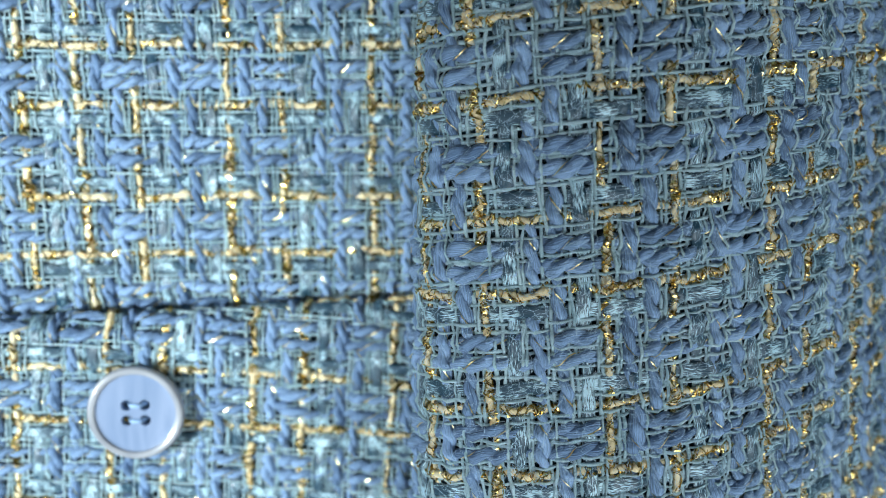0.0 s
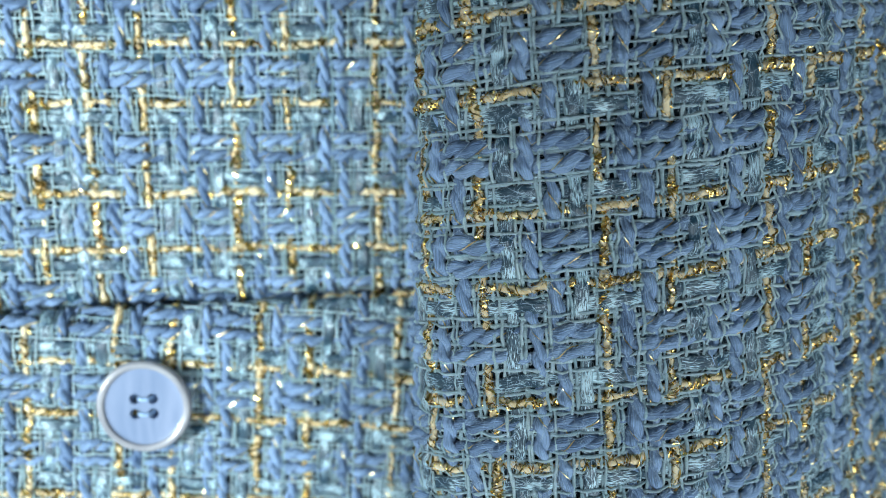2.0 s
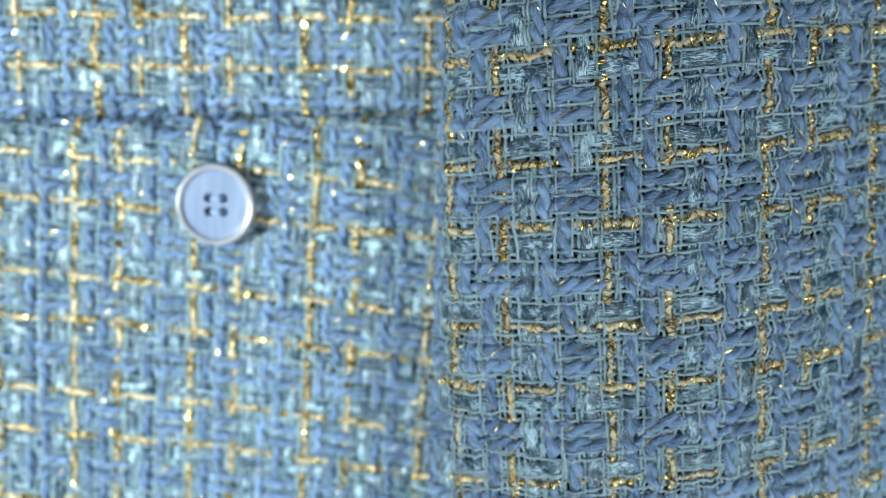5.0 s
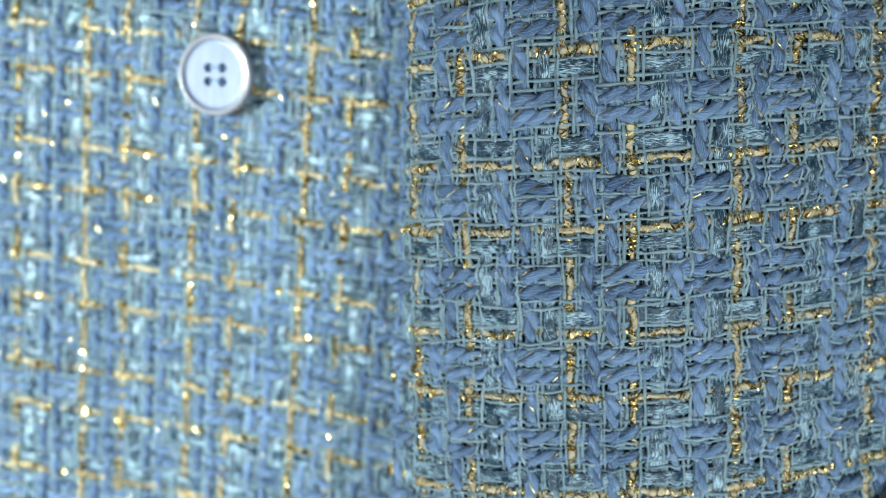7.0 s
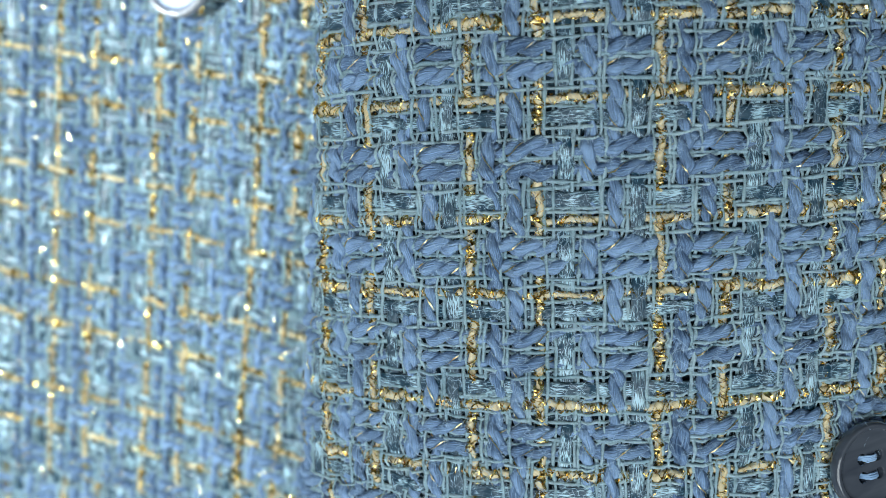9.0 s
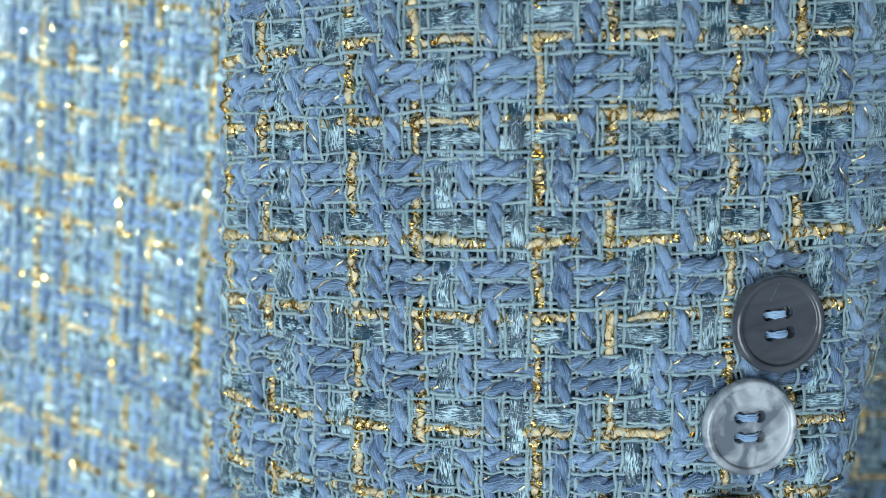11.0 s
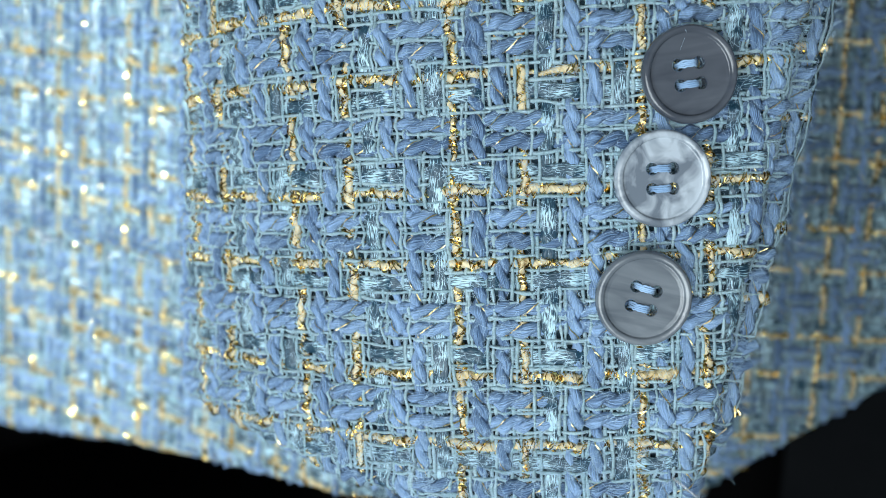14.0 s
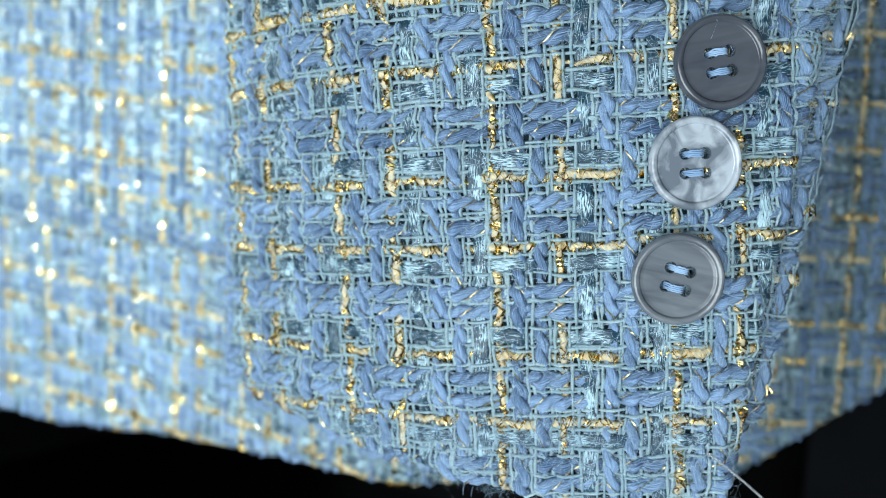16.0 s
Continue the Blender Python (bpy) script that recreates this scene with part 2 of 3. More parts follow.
def warp_over(w, f, a, b):
    """+1 where the warp yarn w lies over the weft yarn f."""
    if w[1] != "thin" and f[1] != "thin":
        return 1 if (w[2] + f[2]) % 2 else -1
    if w[1] == "thin" and f[1] == "thin":
        return 1 if (a + b) % 2 == 0 else -1
    if w[1] == "thin":
        if w[3] == 1:
            return 1 if (w[2] + f[2]) % 2 else -1
        return 1 if (w[3] + f[2]) % 3 else -1
    if f[3] == 1:
        return 1 if (w[2] + f[2]) % 2 else -1
    return -1 if (f[3] + w[2]) % 3 else 1


def soft_noise(x, step, rng, n=400):
    knots = rng.normal(0, 1, n)
    k = np.abs(x) / step
    i = np.floor(k).astype(int) % (n - 1)
    f = k - np.floor(k)
    f = f * f * (3 - 2 * f)
    return knots[i] * (1 - f) + knots[i + 1] * f


def interlace(x, knots, heights):
    """Heights along a yarn, eased from crossing to crossing."""
    i = np.clip(np.searchsorted(knots, x) - 1, 0, len(knots) - 2)
    f = np.clip((x - knots[i]) / np.maximum(knots[i + 1] - knots[i], 1e-6), 0, 1)
    f = f * f * (3 - 2 * f)
    return heights[i] * (1 - f) + heights[i + 1] * f


def yarn(piece, sheet, kind, along, at, height, is_warp, rng, fine, twist):
    """One yarn laid into a sheet, as an object of its own."""
    n = len(along)
    drift = soft_noise(along, 0.006, rng) * 0.00022 + soft_noise(along, 0.0023, rng) * 0.00005
    across = at + drift
    u, v = (across, along) if is_warp else (along, across)
    p, du, dv, nor = sheet.frame_at(u, v)
    lat = du if is_warp else -dv
    verts, faces, uvs, mats, smooth = [], [], [], [], []
    base = 0

    def add_tube(centre, rw, rh, sides, mat, phase=0.0, flat=False, mat_pick=None):
        nonlocal base
        ang = (np.arange(sides) / sides * 2 * np.pi)[None, :] + phase
        rw2, rh2 = np.broadcast_to(rw, (n, sides)), np.broadcast_to(rh, (n, sides))
        pts = centre[:, None, :] + lat[:, None, :] * (np.cos(ang) * rw2)[..., None] + nor[:, None, :] * (np.sin(ang) * rh2)[..., None]
        q, i, j = ring_faces(n, sides)
        verts.append(pts.reshape(-1, 3))
        faces.append(q + base)
        uvs.append(tube_uv(i, j, sides, along))
        mats.append(np.full(len(q), mat) if mat_pick is None else mat_pick(i, j))
        smooth.append(np.full(len(q), not flat))
        base += n * sides

    line = p + nor * height[:, None]
    if kind == "thin":
        line = line + nor * (0.00007 * soft_noise(along, 0.0017, rng))[:, None]
        r = THICK["thin"] * np.clip(1 + 0.22 * soft_noise(along, 0.0011, rng), 0.55, 1.6)[:, None]
        add_tube(line, r, r * 0.85, 4 if fine else 3, 0)
        used, name = [M_THIN], "thin_thread"
    elif kind == "ribbon":
        up = np.clip(height / 0.0006, -1, 1)
        w = (0.00118 + 0.00014 * soft_noise(along, 0.004, rng) + 0.00012 * up)[:, None]
        add_tube(line, w, np.full((n, 1), THICK["ribbon"]), 8 if fine else 6, 0)
        used, name = [M_RIBBON], "satin_tape"
    elif kind == "slub":
        pitch, sgn = 0.0076, twist
        swell = 1.02 + 0.10 * soft_noise(along, 0.004, rng) + 0.34 * np.clip(height / 0.0006, -1, 0.8)
        start = rng.uniform(0, 6.28)
        th = start + sgn * along / pitch * 2 * np.pi + 0.5 * soft_noise(along, 0.008, rng)
        r = THICK["slub"] * (0.90 if is_warp else 0.95)
        used, name = [M_SLUB, M_LUREX], "slub_yarn"
        for k in range(2):
            a = th + k * np.pi
            c = line + lat * (np.cos(a) * r * 0.52 * swell)[:, None] + nor * (np.sin(a) * r * 0.46)[:, None]
            lumps = (1 + 0.06 * soft_noise(along, 0.002, rng)) * (0.94 + 0.26 * np.sin(a))
            add_tube(c, (r * 0.70 * swell * lumps)[:, None], (r * 0.58 * swell * lumps)[:, None], 6 if fine else 4, 0)
        a = th + np.pi * 0.5
        c = line + lat * (np.cos(a) * r * 0.86 * swell)[:, None] + nor * (np.sin(a) * r * 0.66 * swell)[:, None]
        # the metal filament shows only where it crosses the front
        shows = np.clip((np.sin(a) - 0.60) * 4 + 0.9 * soft_noise(along, 0.0025, rng), 0.02, 1)[:, None]
        add_tube(c, 0.00015 * shows, 0.00012 * shows, 3, 1, phase=rng.uniform(0, 2.1, (n, 1)), flat=True)
    else:
        sides = 7 if fine else 5
        core = THICK["gold"] * (1.0 if fine else 1.2) * (1.0 if is_warp else 1.1) * (0.95 + 0.2 * soft_noise(along, 0.0022, rng))
        wob = lat * (0.00018 * soft_noise(along, 0.0014, rng))[:, None]
        ragged = rng.uniform(0.72, 1.10, (n, sides))
        add_tube(line + wob, core[:, None] * 0.86 * ragged, core[:, None] * 0.80 * ragged, sides, 1)
        # foil strips: crinkled, uneven, partly lifted off the core; they thin out where the core shows
        count = (7 if is_warp else 6) if fine else (5 if is_warp else 4)
        cover = np.clip(0.75 + 0.55 * soft_noise(along, 0.003, rng), 0.12, 1.25) * (1.1 if is_warp else 0.9) * (1.0 if fine else 1.4)
        for k in range(count):
            way = (1, -0.8, 1.25, -1.1, 0.9, -1.3, 0.7)[k]
            th = rng.uniform(0, 6.28) + way * along / 0.0036 * 2 * np.pi + 0.8 * soft_noise(along, 0.0012, rng) + rng.normal(0, 0.22, n)
            half = np.clip(0.27 + 0.16 * soft_noise(along, 0.0007, rng), 0.05, 0.6) * cover
            rr = core * (0.98 + 0.10 * k / count) * (1 + 0.16 * np.abs(soft_noise(along, 0.0006, rng)))
            sidepts = []
            for e in (-1, 1):
                a, re = th + e * half, rr * rng.uniform(0.74, 1.26, n)
                sidepts.append(line + wob + lat * (np.cos(a) * re)[:, None] + nor * (np.sin(a) * re)[:, None])
            pts = np.stack(sidepts, 1)
            i = np.arange(n - 1)
            q = np.stack([i * 2, i * 2 + 1, i * 2 + 3, i * 2 + 2], -1) + base
            # the strip's end is tucked into the core
            q = np.concatenate([q, [[0, 1, base + 1, base]]])
            verts.append(pts.reshape(-1, 3))
            faces.append(q)
            uvs.append(np.zeros((len(q) * 4, 2)))
            mats.append(np.zeros(len(q), dtype=int))
            smooth.append(np.full(len(q), False))
            base += n * 2
        used, name = [M_GOLD, M_CREAM], "gold_yarn"
    return mesh_from(name, np.concatenate(verts), np.concatenate(faces), used, piece, np.concatenate(mats), np.concatenate(uvs), np.concatenate(smooth))


def weave(piece, sheet, us, vs, gold_warp, gold_weft, fine, seed, warp_repeat=WARP_REPEAT, weft_repeat=WEFT_REPEAT):
    """Lays all warp and weft yarns of one piece of cloth; us and vs bound it in the cloth's own measure."""
    rng = np.random.default_rng(seed)
    warps = yarn_list(WARP, warp_repeat, gold_warp, us[0], us[1], 0, rng)
    # weft counts downwards from the upper gold row
    wefts = [(-at, kind, group, member) for at, kind, group, member in yarn_list(WEFT, weft_repeat, -gold_weft, -vs[1], -vs[0], 1, rng)][::-1]
    over = np.array([[warp_over(w, f, a, b) for b, f in enumerate(wefts)] for a, w in enumerate(warps)], dtype=float)
    tw, tf = np.array([THICK[w[1]] for w in warps]), np.array([THICK[f[1]] for f in wefts])
    pw, pf = np.array([w[0] for w in warps]), np.array([f[0] for f in wefts])
    step = 0.00055 if fine else 0.00125
    for a, w in enumerate(warps):
        st = step * (0.55 if w[1] == "gold" else 1.4 if w[1] in ("thin", "ribbon") else 1.15)
        x = np.arange(vs[0], vs[1], st)
        own = 0.75 if w[1] != "thin" else 1.0
        yarn(piece, sheet, w[1], x, w[0], interlace(x, pf, over[a] * tf * own * 0.85), True, rng, fine, 1)
    for b, f in enumerate(wefts):
        st = step * (0.55 if f[1] == "gold" else 1.4 if f[1] in ("thin", "ribbon") else 1.15)
        x = np.arange(us[0], us[1], st)
        own = 0.75 if f[1] != "thin" else 1.0
        yarn(piece, sheet, f[1], x, f[0], interlace(x, pw, -over[:, b] * tw * own * 0.85), False, rng, fine, 1)


def grid_mesh(name, place, us, vs, mat, parent, thick=0.0, smooth=True):
    """A backing sheet with thickness, below the yarns; its dark colour stands for shade in their gaps."""
    sheet = Sheet(place)
    uu, vv = np.meshgrid(us, vs, indexing="ij")
    p, _, _, nor = sheet.frame_at(uu.ravel(), vv.ravel())
    nu, nv = len(us), len(vs)
    front, back = p - nor * 0.0014, p - nor * (0.0014 + thick)
    i, j = np.meshgrid(np.arange(nu - 1), np.arange(nv - 1), indexing="ij")
    q = np.stack([i * nv + j, (i + 1) * nv + j, (i + 1) * nv + j + 1, i * nv + j + 1], -1).reshape(-1, 4)
    m = nu * nv
    rim = [k * nv for k in range(nu)] + [(nu - 1) * nv + k for k in range(1, nv)] + [k * nv + nv - 1 for k in range(nu - 2, -1, -1)] + [k for k in range(nv - 2, 0, -1)]
    edge = [(rim[k], rim[k] + m, rim[(k + 1) % len(rim)] + m, rim[(k + 1) % len(rim)]) for k in range(len(rim))]
    return mesh_from(name, np.concatenate([front, back]), np.concatenate([q, q[:, ::-1] + m, np.array(edge)]), [mat], parent, smooth=smooth)


def curl(d, r):
    """Past an edge (d > 0) cloth turns round a radius r: how far it goes on, and how far it goes back."""
    d = np.maximum(d, 0)
    a = np.minimum(d / r, np.pi * 0.95)
    rest = np.maximum(d - r * np.pi * 0.95, 0)
    return r * np.sin(a) - rest, r * (1 - np.cos(a))


# ---- room ----
def box(name, lo, hi, mat, kind="structure", label="", category=""):
    bm = bmesh.new()
    bmesh.ops.create_cube(bm, size=1)
    for v in bm.verts:
        v.co = Vector([lo[k] + (v.co[k] + 0.5) * (hi[k] - lo[k]) for k in range(3)])
    me = bpy.data.meshes.new(name)
    bm.to_mesh(me)
    bm.free()
    me.materials.append(mat)
    return tagged(new(name, me), label, category, kind=kind)


box("floor", (-2, -2.2, -0.1), (2, 1.6, 0), M_FLOOR, label="matt black floor under the hanging jacket", category="floor")
box("wall_north", (-2, 1.5, 0), (2, 1.6, 2.7), M_BACKDROP, label="black cloth-covered wall behind the jacket", category="wall")
# Unseen south wall and ceiling, added pale for gold and satin to reflect.
box("wall_south", (-2, -2.2, 0), (2, -2.1, 2.7), M_PALE_WALL, label="unseen pale grey wall added as a reflector", category="wall")
box("ceiling", (-2, -2.2, 2.7), (2, 1.6, 2.8), M_PALE_WALL, label="unseen pale grey ceiling added as a reflector", category="ceiling")


def side_wall(name, x0, x1):
    """An unseen wall in four lengths of masonry joined in one mesh; its opening is added to admit world light."""
    bm = bmesh.new()
    for y0, y1, z0, z1 in ((-2.1, -1.75, 0, 2.7), (0.15, 1.5, 0, 2.7), (-1.75, 0.15, 0, 0.85), (-1.75, 0.15, 2.45, 2.7)):
        made = bmesh.ops.create_cube(bm, size=1)["verts"]
        for v in made:
            v.co = Vector((x0 + (v.co.x + 0.5) * (x1 - x0), y0 + (v.co.y + 0.5) * (y1 - y0), z0 + (v.co.z + 0.5) * (z1 - z0)))
    me = bpy.data.meshes.new(name)
    bm.to_mesh(me)
    bm.free()
    me.materials.append(M_WALL)
    return tagged(new(name, me), "unseen charcoal wall with a wide opening added to admit light", "wall", kind="structure")


side_wall("wall_west", -2.0, -1.9)
side_wall("wall_east", 1.9, 2.0)

# ---- the jacket ----
jacket = new("tweed_jacket")
jacket.location = (0, 0.2, 0.7)
tagged(jacket, "light blue tweed jacket with gold yarn, hung on a black stand", "jacket")
jacket_inverse = Matrix.Translation((0, -0.2, -0.7))


def jacket_part(ob, label=""):
    ob.parent = jacket
    ob.matrix_parent_inverse = jacket_inverse
    return tagged(ob, label) if label else ob


# Sleeve: a flattened tube; its front bows, rolls over at one side and turns in at the vent.
Z_GRID = np.linspace(0.74, 1.10, 25)
S_GRID = np.arange(-0.080, 0.112, 0.0004)
X_ROLL, R_ROLL, R_VENT = 0.003, 0.0115, 0.0016


def vent_x(z):
    """The vent's edge, which slants in towards the hem."""
    return 0.1005 + 0.055 * (z - 0.835)


def sleeve_front(x, z):
    a, b = (x - 0.05) / 0.05, (z - 0.9) / 0.1
    return 0.14138 + 0.02115 * a + 0.02042 * a ** 2 + 0.00070 * a ** 3 - 0.00379 * b + 0.00756 * b * a + 0.00741 * b * a ** 2 - 0.00061 * b ** 2


def sleeve_profile(z):
    x = np.linspace(X_ROLL, vent_x(z), 500)
    y = sleeve_front(x, z)
    s = np.r_[0, np.cumsum(np.hypot(np.diff(x), np.diff(y)))]
    s -= np.interp(0.0304, x, s)
    out = np.stack([np.interp(S_GRID, s, x), np.interp(S_GRID, s, y)], -1)
    ds = S_GRID[1] - S_GRID[0]
    for side in (0, 1):
        end = 0 if side == 0 else -1
        turn = math.atan2(y[end] - y[1 if side == 0 else -2], x[end] - x[1 if side == 0 else -2])
        px, py = x[end], y[end]
        order = [k for k in range(len(S_GRID)) if (S_GRID[k] > s[-1] if side else S_GRID[k] < s[0])]
        gone, most, r = 0.0, radians(140 if side else 178), (R_VENT if side else R_ROLL)
        for k in order if side else order[::-1]:
            if gone < most:
                turn += (ds / r) * (1 if side else -1)
                gone += ds / r
            px, py = px + math.cos(turn) * ds, py + math.sin(turn) * ds
            out[k] = px, py
    return out


SLEEVE = np.stack([sleeve_profile(z) for z in Z_GRID])


def sleeve_table(s, z):
    i = np.clip((z - Z_GRID[0]) / (Z_GRID[1] - Z_GRID[0]), 0, len(Z_GRID) - 1.001)
    j = np.clip((s - S_GRID[0]) / (S_GRID[1] - S_GRID[0]), 0, len(S_GRID) - 1.001)
    a, b = i.astype(int), j.astype(int)
    f, g = (i - a)[..., None], (j - b)[..., None]
    return (SLEEVE[a, b] * (1 - f) + SLEEVE[a + 1, b] * f) * (1 - g) + (SLEEVE[a, b + 1] * (1 - f) + SLEEVE[a + 1, b + 1] * f) * g


def sleeve_place(u, v):
    u, v = np.asarray(u, float), np.asarray(v, float)
    z = (v + 0.104 * u + 0.104 * 0.072 * 0.9) / (1 + 0.104 * 0.072)
    s = u - 0.072 * (z - 0.9)
    hem = 0.7925 - 0.10 * np.clip(s, -0.035, 0.08)
    on, back = curl(hem - z, 0.0022)
    zz = np.where(z < hem, hem - on, z)
    xy = sleeve_table(s, zz)
    return np.stack([xy[..., 0], xy[..., 1] + back, zz], -1)


sleeve_sheet = Sheet(sleeve_place)
sleeve = grid_mesh("sleeve", sleeve_place, np.linspace(-0.075, 0.0925, 150), np.linspace(0.768, 1.07, 120), M_GAP_BACKING, None, 0.0006)
jacket_part(sleeve, "rounded sleeve of light blue and gold tweed with a buttoned cuff")


def body_depth(x, z):
    a = x + 0.05
    bend = np.where(x > 0.0, 25.0 * x * x, 0.0)
    return 0.1808 + 0.068 * a - 1.05 * a * a - 0.0275 * (z - 0.93) + bend


def body_sheet(off, slope, lean, low=None, high=None, low_slope=0.0, high_slope=0.0, r=0.0022, sink=None):
    """Front cloth of the jacket; low and high are edges at which it turns in."""

    def place(u, v):
        u, v = np.asarray(u, float), np.asarray(v, float)
        z = v + slope * (u + 0.05)
        x = u + lean * (z - 0.9)
        y_in = np.zeros_like(z)
        if low is not None:
            edge = low + low_slope * (x + 0.05)
            on, back = curl(edge - z, r)
            z, y_in = np.where(z < edge, edge - on, z), y_in + back
        if high is not None:
            edge = high + high_slope * (x + 0.05)
            on, back = curl(z - edge, r)
            z, y_in = np.where(z > edge, edge + on, z), y_in + back
            y_in = y_in - 0.0009 * np.exp(-(((edge - z) - 0.004) / 0.0035) ** 2)
        if sink is not None:
            y_in = y_in + 0.0018 / (1 + np.exp((z - sink - 0.045 * (x + 0.05)) / 0.0012))
        return np.stack([x, body_depth(x, z) - off + y_in, z], -1)

    return Sheet(place)


def side_place(u, v):
    u, v = np.asarray(u, float), np.asarray(v, float)
    x = 0.0875 + u * 0.78
    edge = 0.7600 + 0.90 * (x - 0.0705)
    on, back = curl(edge - v, 0.0016)
    z = np.where(v < edge, edge - on, v)
    return np.stack([x, 0.2795 + 0.8 * (x - 0.0875) - 0.1 * (z - 0.81) + back, z], -1)


def underlap_place(u, v):
    """The under layer of the vent, a few millimetres behind the edge that the buttons sit on."""
    u, v = np.asarray(u, float), np.asarray(v, float)
    y = sleeve_front(vent_x(v), v)
    x = vent_x(v) - 0.0034 + 0.74 * np.minimum(u, 0.0095 - 0.050 * np.maximum(0.875 - v, 0))
    return np.stack([x, y + 0.0040 + 0.67 * u, v], -1)


underlap_sheet = Sheet(underlap_place)
underlap = jacket_part(grid_mesh("vent_underlap", underlap_place, np.linspace(-0.010, 0.0085, 16), np.linspace(0.798, 0.99, 60), M_GAP_BACKING, None, 0.0006), "shaded frayed under layer of the cuff vent")
upper_sheet = body_sheet(0.0, 0.0, 0.0, sink=0.9650)
pocket_sheet = body_sheet(0.0045, -0.069, 0.055, low=0.812, high=0.9602, low_slope=0.0, high_slope=0.045)
lower_sheet = body_sheet(0.0, -0.05, 0.05, low=0.7540, low_slope=0.115)
side_sheet = Sheet(side_place)
upper = jacket_part(grid_mesh("upper_front_panel", upper_sheet.place, np.linspace(-0.0762, 0.035, 50), np.linspace(0.94, 1.085, 40), M_GAP_BACKING, None, 0.0006), "blue tweed front panel above the pocket")
dart = jacket_part(grid_mesh("front_side_panel", upper_sheet.place, np.linspace(-0.140, -0.0762, 30), np.linspace(0.94, 1.085, 40), M_GAP_BACKING, None, 0.0006), "blue tweed panel joined at a vertical seam")
pocket = jacket_part(grid_mesh("patch_pocket", pocket_sheet.place, np.linspace(-0.165, 0.032, 80), np.linspace(0.795, 0.985, 90), M_GAP_BACKING, None, 0.0006), "blue tweed patch pocket with a rolled top edge")
lower = jacket_part(grid_mesh("lower_front_panel", lower_sheet.place, np.linspace(-0.215, 0.05, 100), np.linspace(0.72, 0.86, 60), M_GAP_BACKING, None, 0.0006), "blue tweed front hem of the jacket")
side = jacket_part(grid_mesh("back_side_panel", side_place, np.linspace(-0.07, 0.13, 60), np.linspace(0.735, 0.96, 60), M_GAP_BACKING, None, 0.0006), "shaded blue tweed side of the jacket behind the sleeve")

weave(sleeve, sleeve_sheet, (-0.048, 0.0915), (0.770, 1.050), 0.0, 0.867, True, 11)
weave(underlap, underlap_sheet, (-0.009, 0.0082), (0.80, 0.985), -0.002, 0.867, False, 17)
weave(upper, upper_sheet, (-0.0764, 0.010), (0.952, 1.070), -0.0729, 1.0162, False, 12, 0.0292, 0.0304)
weave(dart, upper_sheet, (-0.135, -0.0756), (0.952, 1.070), -0.0940, 1.0162, False, 13, 0.0292, 0.0304)
weave(pocket, pocket_sheet, (-0.145, 0.010), (0.806, 0.972), -0.0713, 0.9200, False, 14, 0.0290, 0.0294)
weave(lower, lower_sheet, (-0.18, 0.040), (0.738, 0.817), -0.0713, 0.7900, False, 15, 0.0290, 0.0294)
weave(side, side_sheet, (-0.050, 0.10), (0.745, 0.93), 0.0, 0.800, False, 16, 0.0290, 0.0294)


# ---- buttons ----
def lathe(bm, rings, sides):
    loops = [[bm.verts.new((r * math.cos(2 * math.pi * k / sides), r * math.sin(2 * math.pi * k / sides), z)) for k in range(sides)] for r, z in rings]
    for a, b in zip(loops, loops[1:]):
        for k in range(sides):
            bm.faces.new((a[k], a[(k + 1) % sides], b[(k + 1) % sides], b[k]))
    return loops


def button_disc(rim_r, well_r, hole_r, gap_x, gap_y, high):
    """A round button with raised rim, sunk face and four real holes; its face looks along +z."""
    bm = bmesh.new()
    sides = 64
    loops = lathe(bm, [(rim_r * 0.78, 0), (rim_r * 0.93, high * 0.14), (rim_r * 0.985, high * 0.36), (rim_r, high * 0.60), (rim_r * 0.988, high * 0.80), (rim_r * 0.962, high * 0.94), (rim_r * 0.935, high),
                       (rim_r * 0.900, high * 0.995), (well_r * 1.035, high * 0.96), (well_r * 1.012, high * 0.93), (well_r * 1.0, high * 0.80), (well_r * 0.985, high * 0.765), (well_r * 0.955, high * 0.775), (well_r * 0.90, high * 0.76)], sides)
    inner = loops[-1]
    face_z = high * 0.74
    n = 14
    holes = []
    for cx, cy in ((-gap_x, -gap_y), (gap_x, -gap_y), (gap_x, gap_y), (-gap_x, gap_y)):
        rim = [bm.verts.new((cx + hole_r * 1.12 * math.cos(2 * math.pi * k / n), cy + hole_r * 1.12 * math.sin(2 * math.pi * k / n), face_z)) for k in range(n)]
        lip = [bm.verts.new((cx + hole_r * math.cos(2 * math.pi * k / n), cy + hole_r * math.sin(2 * math.pi * k / n), face_z - hole_r * 0.18)) for k in range(n)]
        foot = [bm.verts.new((cx + hole_r * math.cos(2 * math.pi * k / n), cy + hole_r * math.sin(2 * math.pi * k / n), 0)) for k in range(n)]
        for a, b in ((rim, lip), (lip, foot)):
            for k in range(n):
                bm.faces.new((a[k], b[k], b[(k + 1) % n], a[(k + 1) % n]))
        holes.append((rim, foot))
    bm.verts.ensure_lookup_table()
    bm.edges.ensure_lookup_table()

    def fill(outer, inners):
        edges = []
        for loop in [outer] + inners:
            for k in range(len(loop)):
                edges.append(bm.edges.get((loop[k], loop[(k + 1) % len(loop)])))
        bmesh.ops.triangle_fill(bm, edges=edges, use_beauty=True, use_dissolve=False)

    fill(inner, [h[0] for h in holes])
    fill(loops[0], [h[1] for h in holes])
    bmesh.ops.recalc_face_normals(bm, faces=bm.faces)
    return bm


